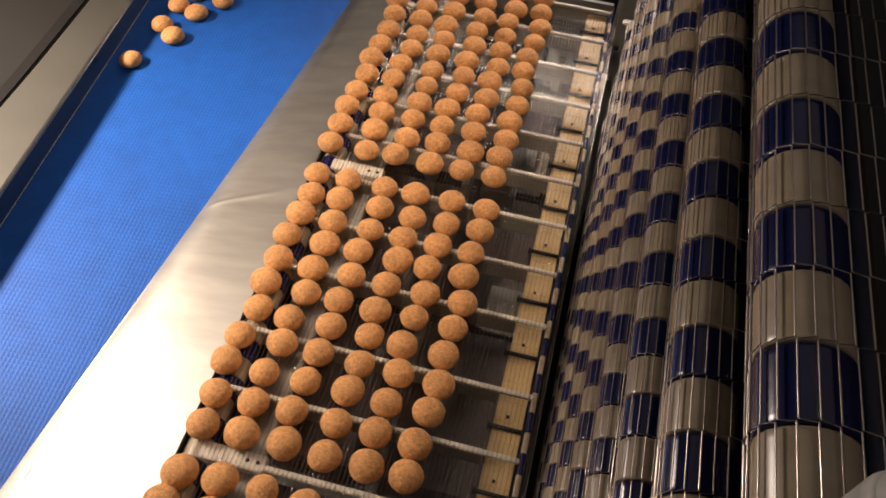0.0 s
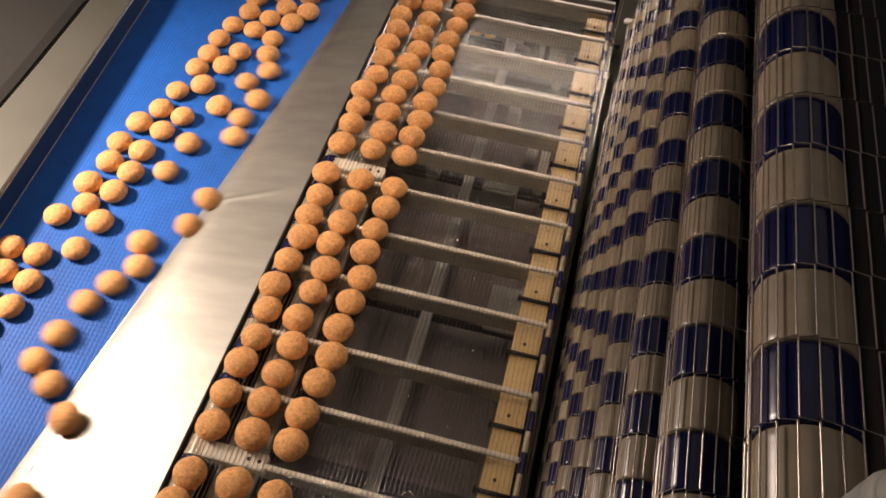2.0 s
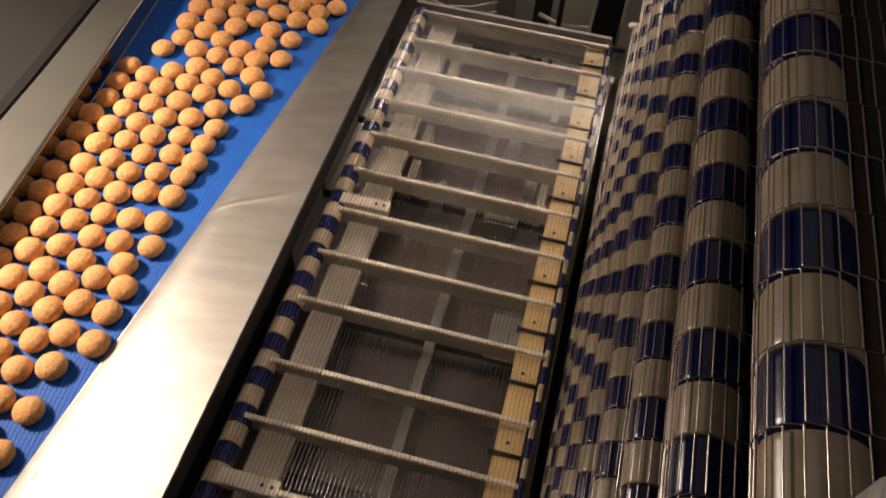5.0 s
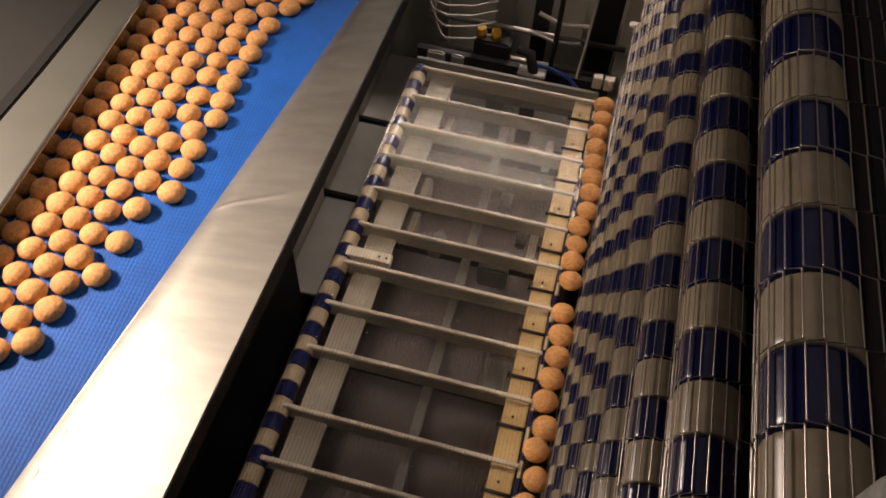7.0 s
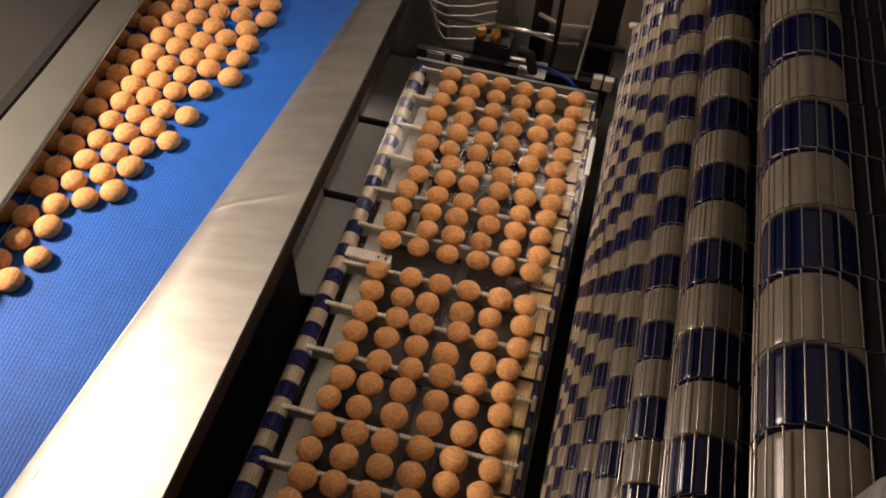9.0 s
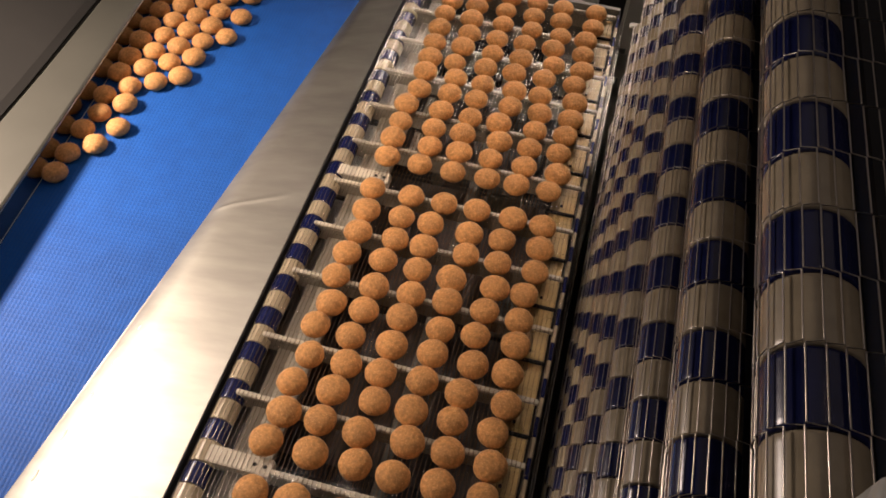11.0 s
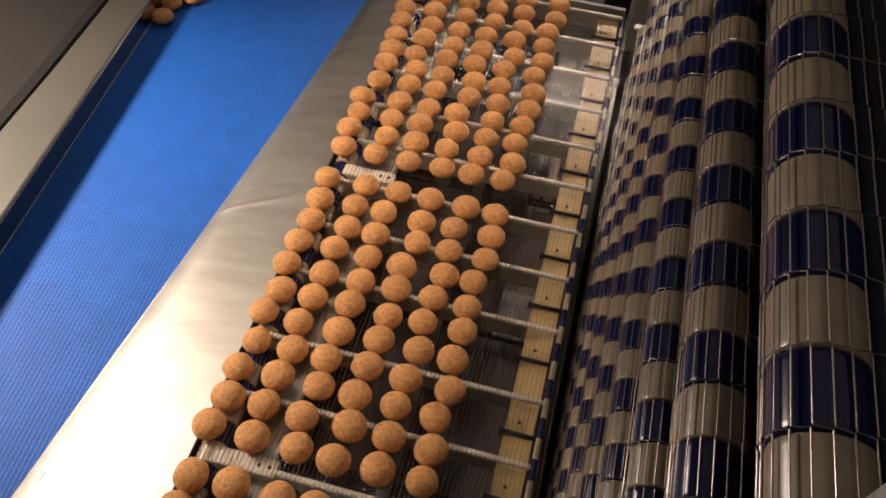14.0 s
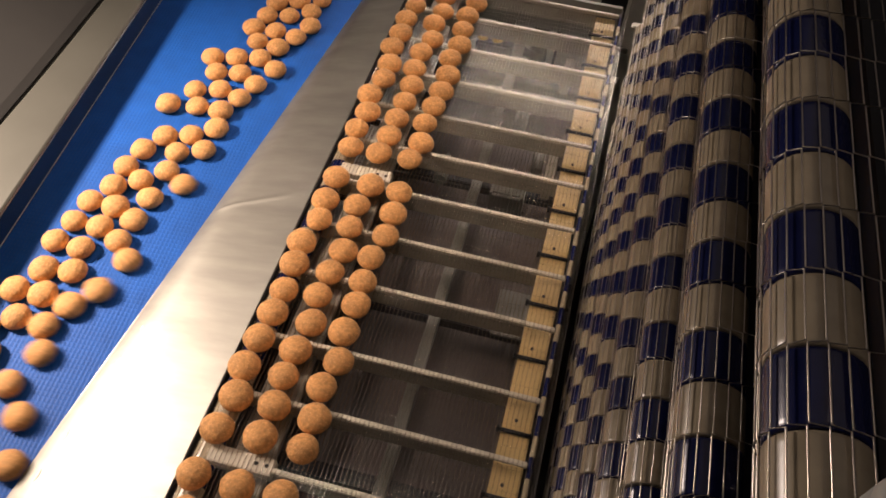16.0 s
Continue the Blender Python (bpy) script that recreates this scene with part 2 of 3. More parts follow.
for cname, pts in (("lower_face", ((0.0, -0.05), (-0.002, -0.01), (-0.005, -0.001))), ("upper_face", ((-0.0055, -0.0005), (-0.02, 0.008), (-0.32, 0.13), (-0.34, 0.152), (-0.9, 0.10), (-1.2, -0.3)))):
    ob = part(cname, strip(bmesh.new(), cover_rows(pts)), PANEL, cover)
    ob.modifiers.new("thick", "SOLIDIFY").thickness = 0.003


# ---- discharge chute ----
def chute():
    th = empty("discharge_chute", Matrix(), "bright brushed stainless steel chute sloping to the blue belt", "chute")
    rows = []
    ys = [-0.6 + i * 0.07 for i in range(20)] + [0.8 + i * 0.0025 for i in range(120)] + [1.12 + i * 0.07 for i in range(16)]
    for y in ys:
        xl, xr = chute_x(y), -0.437
        row = [(xl - 0.002, y, BELT_Z + 0.002)]
        for k in range(25):
            s = (k / 24) ** 1.4
            row.append((xl + (xr - xl) * s, y, chute_z(s, y)))
        rows.append(row)
    bm = strip(bmesh.new(), rows)
    bm.normal_update()
    if sum(f.normal.z for f in bm.faces) < 0:
        bmesh.ops.reverse_faces(bm, faces=bm.faces)
    for f in bm.faces:
        f.smooth = True
    ob = part("chute_sheet", bm, CHUTE, th)
    ob.modifiers.new("thick", "SOLIDIFY").thickness = 0.002
    ob.modifiers.new("crease", "EDGE_SPLIT").split_angle = radians(40)
    for i in range(9):
        y = 0.02 + i * 0.0675
        rb = bmesh.new()
        bmesh.ops.create_uvsphere(rb, u_segments=14, v_segments=8, radius=0.004, matrix=Matrix.Translation((chute_x(y) + 0.027, y, chute_z(0.11, y) + 0.0002)) @ Matrix.Rotation(radians(-20), 4, "Y") @ Matrix.Diagonal((0.9, 2.6, 0.45, 1)))
        for f in rb.faces:
            f.smooth = True
        part("spot_weld", rb, PALE, th, "oblong spot weld, its bright glint put into the colour")
    part("edge_strip", boxed(-0.4368, -0.4342, -0.5, 1.9, -0.05, -0.0074, bevel=0.0004), BLACK, th)
    return th


chute()
panel = empty("support_frame", Matrix(), "grey steel support wall under the chute", "machine frame")
for y0, y1 in ((0.98, 1.29), (1.31, 1.585), (1.605, 1.9)):
    part("wall_plate", boxed(-0.60, -0.59, y0, y1, -0.72, -0.09, bevel=0.002), LIGHT_GREY, panel, "light grey painted wall plate")
    part("tray", boxed(-0.588, -0.47, y0, y1, -0.52, -0.51, bevel=0.002), LIGHT_GREY, panel, "light grey painted tray")
part("rear_plate", boxed(-0.605, -0.595, 0.96, 1.95, -1.0, -0.73), DARK, panel)
# Near stretch of the same wall: its shade put into a dark material.
part("wall_plate", boxed(-0.53, -0.52, -0.6, 0.94, -0.75, -0.05), DARK, panel)
for y in (1.30, 1.595):
    part("guide_bar", boxed(-0.60, -0.45, y - 0.007, y + 0.007, -0.535, -0.50, bevel=0.002), BLACK, panel)
for y in (0.3, 1.0):
    part("foot", boxed(-0.54, -0.50, y - 0.03, y + 0.03, -1.35, -0.751), DARK, panel)


# ---- rollers and mesh belts ----
def segment_mesh(name, r, mat):
    bm = bmesh.new()
    n = 28
    prof = ((-0.488, 0.5), (-0.488, 0.93), (-0.472, 0.985), (-0.44, 1), (-0.36, 1), (0.36, 1), (0.44, 1), (0.472, 0.985), (0.488, 0.93), (0.488, 0.5))
    rings = [[bm.verts.new((r * k * math.cos(a * math.tau / n), s * SEG, r * k * math.sin(a * math.tau / n))) for a in range(n)] for s, k in prof]
    for i, (a, b) in enumerate(zip(rings, rings[1:])):
        for k in range(n):
            bm.faces.new((a[k], a[(k + 1) % n], b[(k + 1) % n], b[k])).smooth = 0 < i < 8
    me = bpy.data.meshes.new(name)
    bm.to_mesh(me)
    bm.free()
    me.materials.append(mat)
    return me


def wire_points(shift):
    """One wire along y that steps sideways at each strand."""
    pts, n = [], int((Y1 - Y0) / SEG)
    for k in range(n):
        o = PITCH * 0.46 * (1 if (k + shift) % 2 else -1)
        a, b = Y0 + k * SEG, Y0 + (k + 1) * SEG
        pts += [(o, a + 0.0005), (o, a + 0.0016), (o, b - 0.0016), (o, b - 0.0005)]
    return pts


def wire_mesh(shift, frames=None, mat=None):
    """A wire as a thin tube; with frames, many of them in one mesh, each given as (x, z, turn)."""
    v, f = [], []
    for x, z, turn in frames or ((0, 0, 0),):
        c, s = math.cos(turn), math.sin(turn)
        base = len(v)
        pts = wire_points(shift)
        for o, y in pts:
            for a in (0.785, 2.356, 3.927, 5.498):
                px, pz = o + WIRE_R * math.cos(a), WIRE_R * math.sin(a)
                v.append((x + px * c + pz * s, y, z - px * s + pz * c))
        for i in range(len(pts) - 1):
            for k in range(4):
                f.append((base + 4 * i + k, base + 4 * i + (k + 1) % 4, base + 4 * i + 4 + (k + 1) % 4, base + 4 * i + 4 + k))
    me = bpy.data.meshes.new("wire")
    me.from_pydata(v, [], f)
    me.materials.append(mat or WIRE)
    me.polygons.foreach_set("use_smooth", [True] * len(me.polygons))
    return me


TR = 0.0192
SEG_BLUE, SEG_CREAM = segment_mesh("roller_segment", TR, BLUE_ROLL), segment_mesh("roller_segment", TR, CREAM_ROLL)
SMALL_BLUE, SMALL_CREAM = segment_mesh("roller_segment", 0.0045, BLUE_ROLL), segment_mesh("roller_segment", 0.0045, CREAM_ROLL)
NSEG = int((Y1 - Y0) / SEG)


def roller(parent, x, z, first, pair):
    ax = bmesh.new()
    rod(ax, (x, Y0 - 0.03, z), (x, Y1 + 0.02, z), 0.0038, 10)
    part("axle", ax, DARK, parent)
    for k in range(NSEG):
        share("roller_segment", pair[(k + first) % 2], parent, Matrix.Translation((x, Y0 + (k + 0.5) * SEG, z)))


# ---- tower of mesh conveyor tiers ----
NOSE_X, TOP_DROP, STEP = 0.1125, 0.27, 0.1419


def tower():
    rr = TR + 0.0017
    flat = [(NOSE_X + k * PITCH, rr, 0.0) for k in range(36)]
    arc = [(NOSE_X - rr * math.sin(k * PITCH / rr), rr * math.cos(k * PITCH / rr), -k * PITCH / rr) for k in range(1, int(math.pi * rr / PITCH) + 1)]
    me = wire_mesh(0, flat + arc)
    for k in range(9):
        z = 1.12 - TOP_DROP - STEP * k
        tier = empty("conveyor_tier", Matrix.Translation(((0, 0.003, 0.008)[max(0, k - 6)], -0.0077 - 0.007 * k, z)), "tier of wire mesh belt over blue and beige roller segments", "conveyor tier", "tiers of the tower")
        roller(tier, NOSE_X, 0, k, (SEG_BLUE, SEG_CREAM))
        ob = share("wire_mesh_belt", me, tier, Matrix())
        tagged(ob, kind="stuff")
        part("slide_bed", boxed(NOSE_X + 0.028, 0.75, Y0, Y1, -0.012, 0.006), BLACK, tier)
        part("return_pan", boxed(NOSE_X + 0.01, 0.75, Y0, Y1, -0.034, -0.030), DARK, tier)
    frame_ob = empty("tower_frame", Matrix(), "dark steel frame holding the conveyor tiers", "machine frame")
    part("back_plate", boxed(0.76, 0.78, Y0 - 0.1, Y1 + 0.1, -1.3, 1.3), DARK, frame_ob)
    part("end_plate", boxed(0.135, 0.755, Y1 + 0.03, Y1 + 0.05, -1.3, 1.05), DARK, frame_ob)
    # Unseen baffle, added to keep the tube light off the tower.
    part("light_baffle", boxed(0.085, 0.755, Y1 + 0.055, Y1 + 0.07, 0.3, 1.3), DARK, frame_ob)
    part("end_plate", boxed(0.135, 0.755, Y0 - 0.08, Y0 - 0.06, -1.3, 0.86), DARK, frame_ob)
    for x in (0.15, 0.74):
        for y in (Y0 - 0.12, Y1 + 0.08):
            part("post", boxed(x - 0.02, x + 0.02, y - 0.02, y + 0.02, -1.35, 1.0 if y > 1 else 0.7), DARK, frame_ob)


tower()

# ---- lift bed ----
bed = empty("lift_conveyor", Matrix(), "lifting wire mesh conveyor bed with white slide strips", "lift conveyor")
BAR_Y = [0.588 - 0.107 * k for k in range(6, -1, -1)] + [0.721 + 0.1085 * k for k in range(9)]
LOOP_R = TR + 0.0012
RUN = 0.46
LOOP = 2 * RUN + 2 * math.pi * LOOP_R
XL = BED_L + LOOP_R
XR = XL + RUN


def build_bed():
    roller(bed, XL, -LOOP_R, 1, (SEG_BLUE, SEG_CREAM))
    roller(bed, XR + 0.006, -0.0195, 1, (SMALL_BLUE, SMALL_CREAM))
    for y in BAR_Y:
        part("slide_strip", boxed(-0.405, 0.05, y - 0.0042, y + 0.0042, -0.0085, -0.0006, bevel=0.0016), BAR, bed)
        part("cross_bar", boxed(-0.402, -0.001, y - 0.004, y + 0.004, -0.044, -0.0084, bevel=0.001), BEAM, bed)
    part("left_beam", boxed(-0.380, -0.318, Y0, Y1, -0.047, -0.0325, bevel=0.002), BEAM, bed)
    part("right_beam", boxed(0.0, 0.046, Y0, Y1, -0.047, -0.0325, bevel=0.002), YELLOW, bed)
    part("middle_beam", boxed(-0.172, -0.152, Y0, Y1, -0.125, -0.105, bevel=0.002), GREY, bed)
    part("edge_beam", boxed(0.037, 0.05, Y0, Y1, -0.11, -0.054, bevel=0.002), DARK, bed)
    for y in BAR_Y:
        hb = bmesh.new()
        rod(hb, (-0.004, y - 0.050, -0.028), (0.048, y - 0.050, -0.028), 0.0036, 10)
        rod(hb, (-0.008, y - 0.050, -0.028), (-0.004, y - 0.050, -0.028), 0.006, 6, False)
        part("bolt", hb, BLACK, bed)
        nb = bmesh.new()
        rod(nb, (0.02, y - 0.028, -0.0326), (0.02, y - 0.028, -0.0305), 0.003, 6, False)
        part("screw_head", nb, DARK, bed)
    for y in (0.378, 0.966):
        blk = part("guide_block", boxed(-0.405, -0.305, y - 0.013, y + 0.013, -0.02, -0.0007, bevel=0.0015), BAR, bed, "cream plastic block with two screw holes")
        for x in (-0.332, -0.316):
            # a dark disc stands in for the shaded hole
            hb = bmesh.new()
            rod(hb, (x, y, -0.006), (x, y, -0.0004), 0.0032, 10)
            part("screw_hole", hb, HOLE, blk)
    for y in (0.1, 0.44, 0.78, 1.12, 1.46):
        part("cross_beam", boxed(-0.40, 0.05, y - 0.013, y + 0.013, -0.155, -0.13, bevel=0.002), DARK, bed)
    part("drip_tray", boxed(-0.42, 0.05, Y0, Y1, -0.235, -0.23), BROWN, bed, "pan under the bed, brown haze of the wires put into its colour")
    for x, y, w in ((-0.11, 1.30, 0.03), (-0.05, 1.20, 0.024), (-0.24, 1.12, 0.03)):
        cyl = bmesh.new()
        rod(cyl, (x, y - 0.03, -0.12), (x, y + 0.03, -0.12), w / 2, 14)
        rod(cyl, (x, y + 0.03, -0.12), (x, y + 0.045, -0.12), w / 5, 10)
        part("air_cylinder", cyl, GREY, bed, "short grey air cylinder")
    for x, y0, y1 in ((-0.297, 1.09, 1.15), (-0.297, 1.20, 1.26), (-0.02, 1.08, 1.17), (-0.297, 1.42, 1.50), (-0.035, 1.40, 1.47)):
        part("inner_plate", boxed(x - 0.009, x + 0.009, y0, y1, -0.10, -0.05, bevel=0.002), BEAM, bed)
    part("inner_plate", boxed(-0.06, 0.005, 0.76, 0.86, -0.13, -0.12, bevel=0.002), GREY, bed)
    part("drive_box", boxed(-0.13, -0.06, 1.06, 1.13, -0.16, -0.09, bevel=0.006), GREY, bed)
    for y in (Y0 - 0.02, Y1 + 0.01):
        part("end_plate", boxed(-0.43, 0.055, y - 0.005, y + 0.005, -0.1, -0.004), GREY, bed)


build_bed()


# ---- far end machinery ----
def bent_wire(th, pts, r=0.0028, mat=None):
    wb = bmesh.new()
    tube(wb, pts, r, 6)
    part("cable", wb, mat or PALE_POST, th)


def far_end():
    th = empty("drive_frame", Matrix(), "black and grey lift drive frame with hoses", "machine frame")
    part("cross_plate", boxed(-0.45, 0.08, 1.70, 1.72, -0.42, -0.30), DARK, th)
    for x, w, mat, top in ((-0.40, 0.02, STEEL, -0.08), (-0.235, 0.05, GREY, -0.05), (-0.135, 0.045, DARK, -0.05), (-0.05, 0.06, PALE_POST, -0.05), (0.035, 0.07, BLACK, -0.05), (0.115, 0.07, PALE_POST, -0.05)):
        part("post", boxed(x - w / 2, x + w / 2, 1.80, 1.84, -1.35, top, bevel=0.003), mat, th)
    for z in (-0.34, -0.24):
        rb = bmesh.new()
        rod(rb, (-0.44, 1.78, z), (0.1, 1.78, z), 0.008, 10)
        part("tie_rod", rb, STEEL, th)
    part("motor_box", boxed(-0.30, -0.20, 1.72, 1.79, -0.36, -0.255, bevel=0.006), DARK, th)
    for x in (-0.284, -0.244):
        cb = bmesh.new()
        rod(cb, (x, 1.745, -0.255), (x, 1.745, -0.228), 0.015, 14, r2=0.012)
        part("cap", cb, AMBER, th, "yellow plastic cap")
    hb = bmesh.new()
    tube(hb, [(-0.12, 1.70, -0.28), (-0.08, 1.69, -0.275), (-0.03, 1.68, -0.285), (0.01, 1.66, -0.31), (0.03, 1.64, -0.36)], 0.005)
    part("hose", hb, HOSE, th, "thin blue air hose")
    hb = bmesh.new()
    tube(hb, [(-0.17, 1.71, -0.25), (-0.14, 1.69, -0.24), (-0.125, 1.68, -0.29), (-0.12, 1.67, -0.36)], 0.014)
    part("hose", hb, BLACK, th, "black rubber hose")
    for k, z in enumerate((-0.16, -0.19, -0.225, -0.265)):
        o = 0.012 * k
        bent_wire(th, [(-0.455 + o, 1.76, -0.05), (-0.452 + o, 1.75, z + 0.03), (-0.43 + o, 1.735, z), (-0.38, 1.725, z - 0.006), (-0.31, 1.73, z + 0.004), (-0.25, 1.76, z + 0.012)])
    bent_wire(th, [(-0.14, 1.76, -0.16), (-0.08, 1.755, -0.18), (0.0, 1.755, -0.17)], 0.006)
    bent_wire(th, [(-0.16, 1.77, -0.23), (-0.09, 1.765, -0.245), (-0.02, 1.765, -0.235)], 0.004)
    bent_wire(th, [(-0.085, 1.74, -0.05), (-0.083, 1.735, -0.2), (-0.086, 1.73, -0.34)], 0.007, BLACK)
    bent_wire(th, [(0.0, 1.735, -0.06), (-0.004, 1.73, -0.2), (-0.012, 1.70, -0.33)], 0.004)
    for x, w in ((-0.395, 0.05), (-0.335, 0.035)):
        part("bearing", boxed(x - w / 2, x + w / 2, 1.685, 1.699, -0.325, -0.292, bevel=0.005), STEEL, th, "small shiny bearing block")
    mb = bmesh.new()
    rod(mb, (-0.17, 1.67, -0.315), (-0.10, 1.665, -0.315), 0.022, 16)
    part("motor", mb, BLACK, th, "black round drive motor")
    part("motor_cap", boxed(-0.165, -0.09, 1.66, 1.70, -0.292, -0.286, bevel=0.002), STEEL, th)
    for x in (0.045, 0.075):
        part("sensor", boxed(x - 0.012, x + 0.012, 1.64, 1.66, -0.27, -0.235, bevel=0.002), BAR, th)
    part("sensor", boxed(0.085, 0.115, 1.62, 1.64, -0.06, -0.045, bevel=0.003), BAR, th, "white plastic sensor")
    part("back_panel", boxed(-0.60, 0.14, 1.93, 1.95, -1.35, -0.12), PALE_POST, th)
    part("bracket", boxed(0.06, 0.072, 1.33, 1.46, -0.275, -0.262, bevel=0.002), LIGHT_GREY, th)


far_end()
cb = bmesh.new()
rod(cb, (0.1118, 0.1025, 0.874), (0.1118, 0.1025, 0.912), 0.0115, 28)
rod(cb, (0.1118, 0.1025, 0.912), (0.1118, 0.1025, 0.918), 0.0115, 28, True, 0.0098)
rod(cb, (0.1118, 0.1025, 0.918), (0.1118, 0.1025, 0.920), 0.0098, 28, True, 0.0055)
tagged(part("guide_post", cb, PALE_POST), "short round pale grey post on the top tier", "guide post")

# Unseen housings, made up for the lamps and the added fills alike.
for at, sx, sy in ((LAMP_A, 0.3, 0.3), (LAMP_B, 1.0, 0.26), (FILL_C, 0.35, 0.35), (FILL_D, 0.35, 1.25), (FILL_E, 2.6, 4.0)):
    lf = empty("added_housing", Matrix.Translation((at[0], at[1], at[2] + 0.03)), "plain oblong housing added above a light, out of view", "lamp")
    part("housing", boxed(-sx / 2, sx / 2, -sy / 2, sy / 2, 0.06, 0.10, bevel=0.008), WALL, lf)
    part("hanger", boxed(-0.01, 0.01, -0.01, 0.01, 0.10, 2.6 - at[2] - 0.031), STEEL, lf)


# ---- biscuits ----
RAD = 0.025


def cookie_mesh(seed):
    bm = bmesh.new()
    bmesh.ops.create_icosphere(bm, subdivisions=3, radius=1)
    for v in bm.verts:
        p = v.co.copy()
        n = 0.05 * noise.noise(p * 1.6 + Vector((seed * 7, 0, 0))) + 0.03 * noise.noise(p * 4.5 + Vector((0, seed * 5, 0))) + 0.016 * noise.noise(p * 11 + Vector((seed, 3, 0)))
        q = p * (1 + n)
        z = q.z * (0.70 if q.z > 0 else 0.52)
        if z < -0.40:
            z = -0.40 - (z + 0.40) * 0.1
        v.co = Vector((q.x * RAD, q.y * RAD, (z + 0.40) * RAD))
    for f in bm.faces:
        f.smooth = True
    me = bpy.data.meshes.new("biscuit")
    bm.to_mesh(me)
    bm.free()
    me.materials.append(COOKIE)
    return me


COOKIES = [cookie_mesh(s) for s in range(7)]
rng = random.Random(5)
FIRST = [0.335 - 0.0515 * k for k in range(11)][::-1]
MID = [0.411 + 0.0513 * k for k in range(11)]
FAR = [1.007 + 0.0510 * k for k in range(12)]


def biscuit():
    ob = new("biscuit", COOKIES[rng.randrange(7)])
    s = 1 + rng.uniform(-0.05, 0.05)
    ob.scale = (s, s * (1 + rng.uniform(-0.04, 0.04)), s)
    return tagged(ob, "round golden brown baked biscuit with a cracked crust", "biscuit", "biscuits on the line")


def on_chute(x, y):
    """Height of the surface that carries a biscuit at x, y once it has left the bed."""
    xl = chute_x(y)
    if x < xl:
        return BELT_Z
    return chute_z(min(1.0, (x - xl) / (-0.437 - xl)), y) + 0.002


def fall(cast, t0, t1):
    """Let biscuits tip off the bed, slide down the chute and bank up on the moving belt. cast: (x at t0, y) each; gives the times and the tracks."""
    n, dt = len(cast), 1 / 60
    p = np.array([[x, y] for x, y in cast])
    v = np.zeros((n, 2))
    drift = np.array([[rng.uniform(-0.075, -0.045), rng.uniform(0.95, 1.05), rng.uniform(0, 0.012 if t0 < 1 else 0.007)] for _ in range(n)])
    late = np.array([(0, 0.003, 0.0, 0.001, 0, 0.017)[max(0, min(5, round((x + 0.416) / 0.0635)))] if t0 < 1 else (0, -0.010, -0.006, 0, 0, 0)[max(0, min(5, round((x + 0.321) / 0.0635)))] - 0.009 * max(0.0, y - 0.4) for x, y in cast])
    state = np.where(p[:, 0] > -0.5, 0, 2)
    v[state == 2] = BELT_V * np.array(BELT_DIR[:2])
    times, tracks = [], []
    t = t0
    while t < t1 + 1e-6:
        times.append(t), tracks.append(np.column_stack([p, state]))
        state = np.where((state == 0) & (p[:, 0] < EDGE + drift[:, 2] - 0.01 - late), 1, state)
        a, b, c = state == 0, state == 1, state == 2
        v[a] = (-FEED, 0)
        v[b, 0] -= 2.15 * drift[b, 1] * dt
        v[b, 1] = drift[b, 0] * 1.6
        landed = b & (p[:, 0] < -0.7035 + 0.1085 * p[:, 1] - 0.006 * p[:, 1] ** 2)
        state = np.where(landed, 2, state)
        rel = v[c] - BELT_V * np.array(BELT_DIR[:2])
        sp = np.linalg.norm(rel, axis=1, keepdims=True)
        v[c] -= rel * np.minimum(1, (2.85 if t0 < 1 else 3.5) * dt / np.maximum(sp, 1e-6))
        p += v * dt
        c = np.where(state == 2)[0]
        if len(c):
            before = p[c].copy()
            for _ in range(6):
                q = p[c]
                d = q[:, None] - q[None]
                r = np.sqrt((d ** 2).sum(2)) + np.eye(len(c))
                lap = np.clip((0.053 if t0 < 1 else 0.0515) - r, 0, None) * (1 - np.eye(len(c)))
                p[c] += (d / r[..., None] * lap[..., None] * 0.4).sum(1)
                p[c, 0] = np.maximum(p[c, 0], RAIL_X - 0.0742 * p[c, 1] + RAD)
            moved = (p[c] - before) / dt
            speed = np.linalg.norm(moved, axis=1, keepdims=True)
            v[c] += moved * np.minimum(1, 0.7 / np.maximum(speed, 1e-6)) * 0.6
        t += dt
    return np.array(times), np.array(tracks)


def tracks_to_rows(times, tr, i, spin):
    """Thin a track to the rows that walk() needs."""
    rows, last, tip = [], None, rng.uniform(-26, -5)
    for k in range(0, len(times), 6):
        x, y, s = tr[k, i]
        nx, ny, ns = tr[min(k + 6, len(times) - 1), i]
        px, py, ps = tr[max(k - 6, 0), i]
        steady = 0 < k < len(times) - 7 and abs(nx + px - 2 * x) < 0.0006 and abs(ny + py - 2 * y) < 0.0006 and ns == s == ps
        if steady and last is not None and times[k] - last < (0.15 if times[k] - times[0] < 0.5 else 0.7):
            continue
        z = 0.0012 if s == 0 else on_chute(x, y) + (0.004 if s == 1 else 0.0)
        lean = 0.0 if s != 1 else tip
        rows.append((float(times[k]), pose(x, y, z, 0, lean, spin + 40 * s)))
        last = times[k]
    k = len(times) - 1
    if rows[-1][0] < times[k] - 0.02:
        x, y, s = tr[k, i]
        rows.append((float(times[k]), pose(x, y, on_chute(x, y) if s else 0.0012, 0, 0, spin + 40 * s)))
    return rows


def bed_z(t):
    if t < 4.25 or t > 11.15:
        return 0.0
    if 6.2 < t < 9.1:
        return DOWN
    s = (t - 4.25) / 1.95 if t < 6.3 else (11.15 - t) / 2.05
    return DOWN * s * s * (3 - 2 * s)


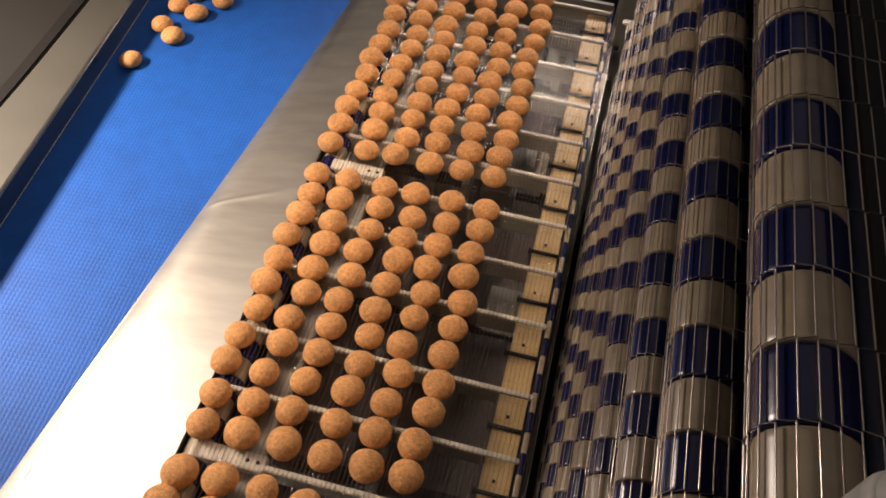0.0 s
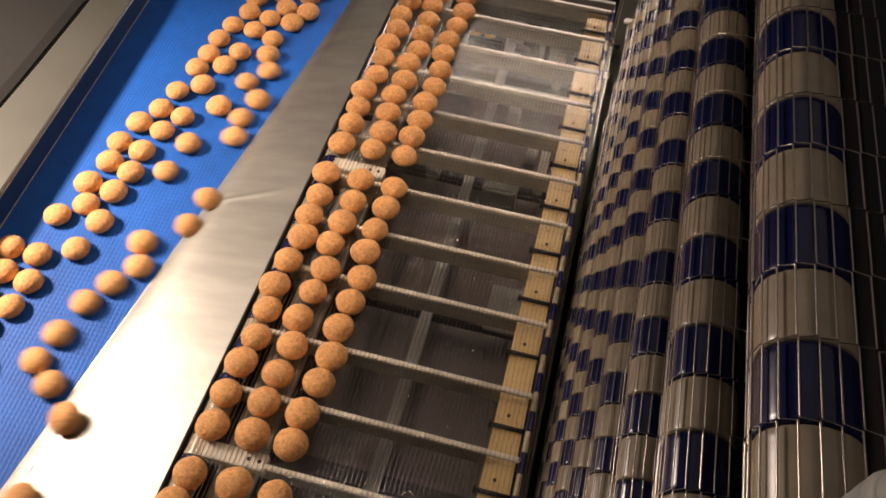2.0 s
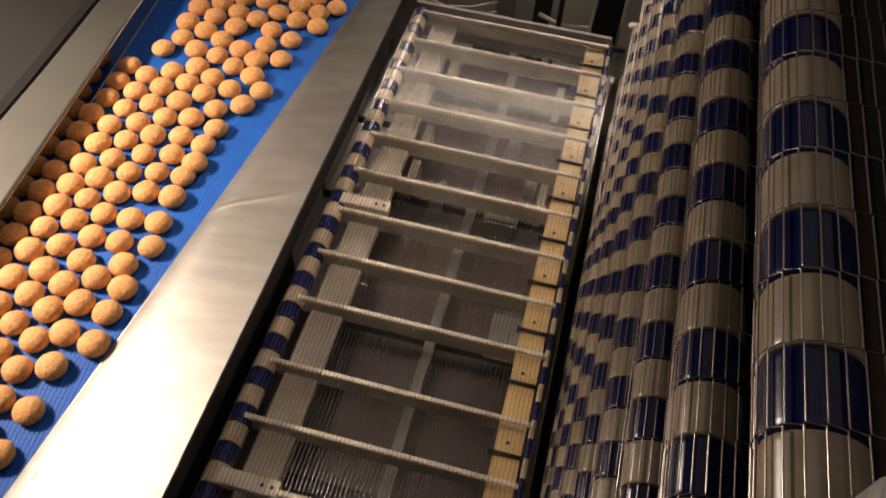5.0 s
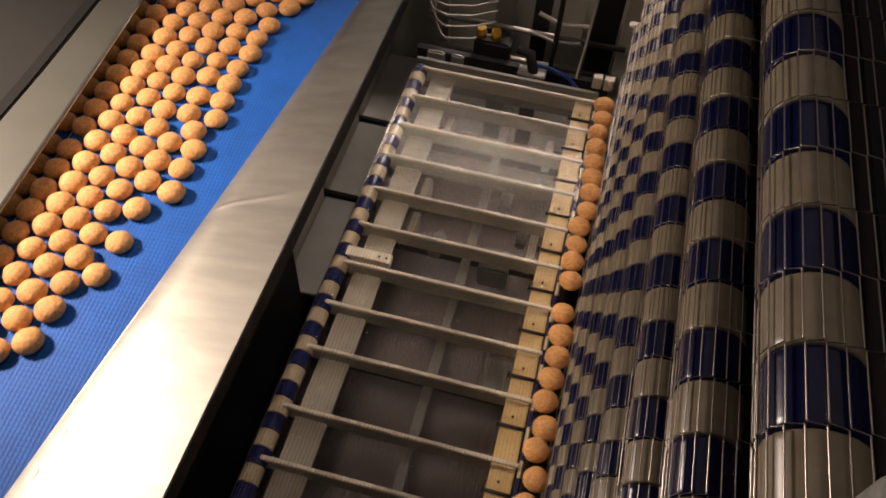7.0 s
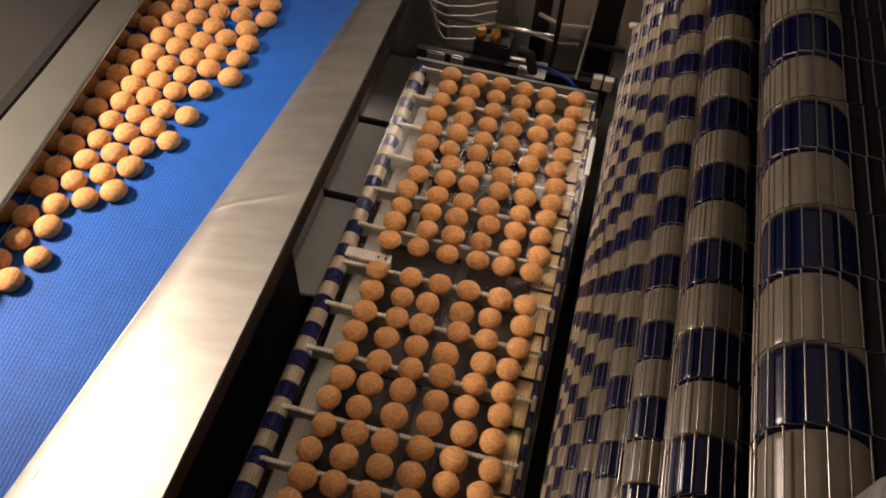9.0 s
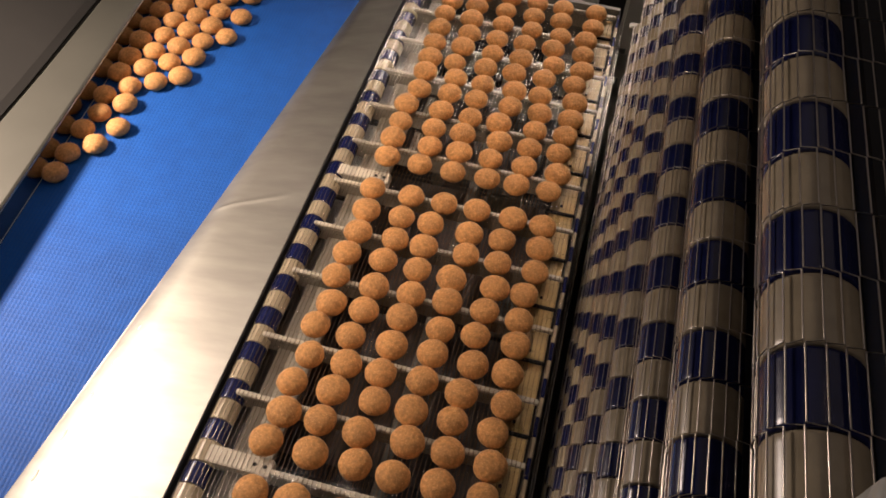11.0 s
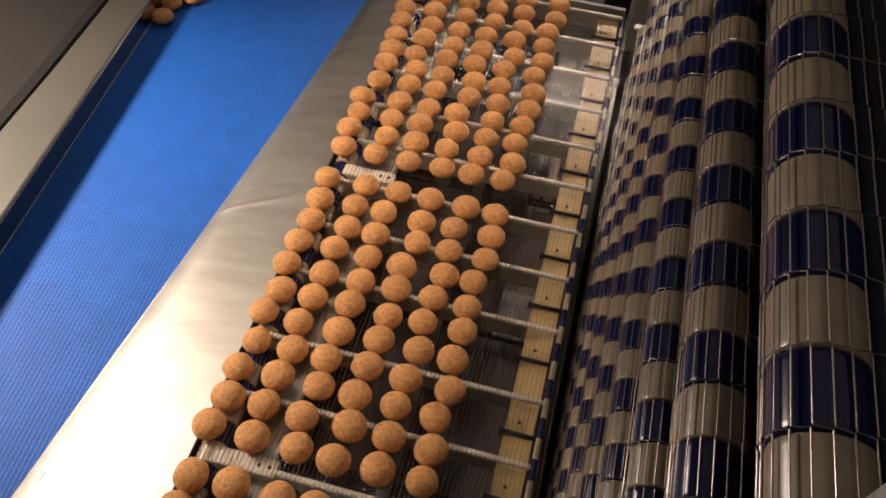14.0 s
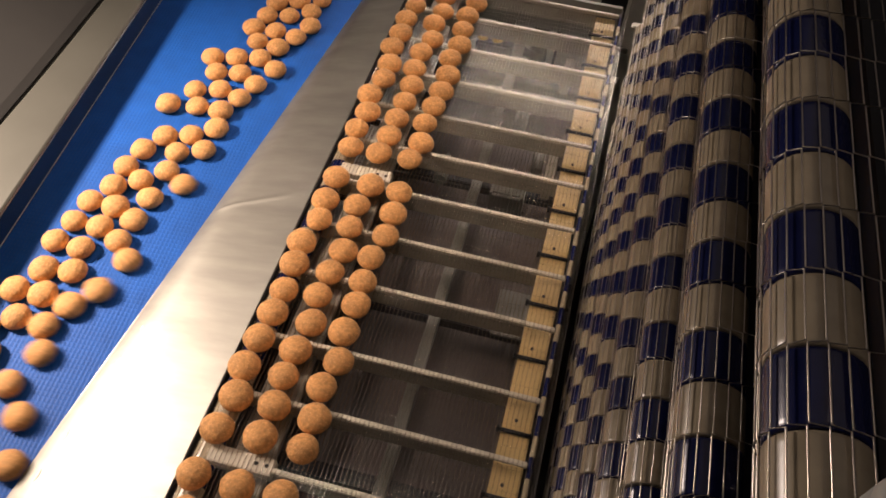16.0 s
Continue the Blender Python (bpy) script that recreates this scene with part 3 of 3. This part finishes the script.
def fed(t):
    """How far the bed's mesh has run to the left by t seconds."""
    a = FEED * min(t, 4.3)
    b = 0.197 * min(max(t - 6.4, 0), 2.62)
    c = FEED * max(t - 12.9, 0)
    return a + b + c


def motions():
    # first batch, tipped off at the start; and the tail of the one before on the belt
    cast = [(-0.416 + 0.0635 * c + rng.uniform(-0.006, 0.006), y + rng.uniform(-0.003, 0.003)) for c in range(6) for y in FIRST + MID + FAR]
    old = [(-0.935, 1.17), (-0.885, 1.27), (-0.925, 1.30), (-0.87, 1.36), (-0.92, 1.375), (-0.83, 1.42), (-0.90, 1.43), (-0.945, 1.45)]
    times, tr = fall(cast + old, 0.0, 16.0)
    for i in range(len(cast) + len(old)):
        walk(biscuit(), tracks_to_rows(times, tr, i, rng.uniform(0, 360)))
    # second batch: off its tier, up with the bed, then off to the belt
    rows_y = FIRST[-7:] + MID + FAR
    lot = [(-0.321 + 0.0635 * c + rng.uniform(-0.007, 0.007), y + rng.uniform(-0.003, 0.003)) for c in range(6) for y in rows_y]
    times, tr = fall(lot, 12.9, 16.0)
    for i, (x, y) in enumerate(lot):
        spin = rng.uniform(0, 360)
        rows = [(t, pose(x + 0.516, y, DOWN + 0.0012, 0, 0, spin)) for t in (0.0, 6.38)]
        rows += [(t, pose(x + 0.197 * (9.02 - t), y, DOWN + 0.0012, 0, 0, spin)) for t in (6.42, 7.0, 7.5, 8.0, 8.5, 8.98)]
        rows += [(t, pose(x, y, bed_z(t) + 0.0012, 0, 0, spin)) for t in (9.04, 9.2, 9.6, 10.1, 10.6, 10.9, 11.2, 12.0, 12.86)]
        rows += tracks_to_rows(times, tr, i, spin)
        walk(biscuit(), rows)
    # the bed rides down and up again
    walk(bed, [(t, Matrix.Translation((0, 0, bed_z(t)))) for t in (0, 2, 4.1, 4.3, 4.7, 5.2, 5.7, 6.1, 6.3, 7.5, 9.0, 9.2, 9.6, 10.1, 10.6, 11.0, 11.2, 13, 16)])
    # the wires of its mesh run round the two rollers
    me = wire_mesh(0, None, BRIGHT_WIRE)
    n = int(LOOP / PITCH)
    step = LOOP / n
    stops = sorted({round(0.2 * k, 2) for k in range(81)} - {round(0.2 * k, 2) for k in range(23, 32)} - {round(0.2 * k, 2) for k in range(47, 64)} | {6.4, 9.02, 4.3, 12.9})
    for k in range(n):
        w = new("wire", me)
        w.parent = bed
        rows = []
        for t in stops:
            d = (k * step + fed(t)) % LOOP
            if d < RUN:
                x, z, a = XR - d, 0.0, 0.0
            elif d < RUN + math.pi * LOOP_R:
                a = (d - RUN) / LOOP_R
                x, z = XL - LOOP_R * math.sin(a), -LOOP_R + LOOP_R * math.cos(a)
            elif d < 2 * RUN + math.pi * LOOP_R:
                a = math.pi
                x, z = XL + d - RUN - math.pi * LOOP_R, -2 * LOOP_R
            else:
                a = math.pi + (d - 2 * RUN - math.pi * LOOP_R) / LOOP_R
                x, z = XR - LOOP_R * math.sin(a), -LOOP_R + LOOP_R * math.cos(a)
            rows.append((t, pose(x, 0, z, 0, -math.degrees(a), 0)))
        walk(w, rows)
    # the blue belt runs away from the camera
    at = blue.matrix_basis.copy()
    walk(blue, [(t, at @ Matrix.Translation((0, BELT_V * t, 0))) for t in (0.0, 4.0, 8.0, 12.0, 16.0)])


motions()
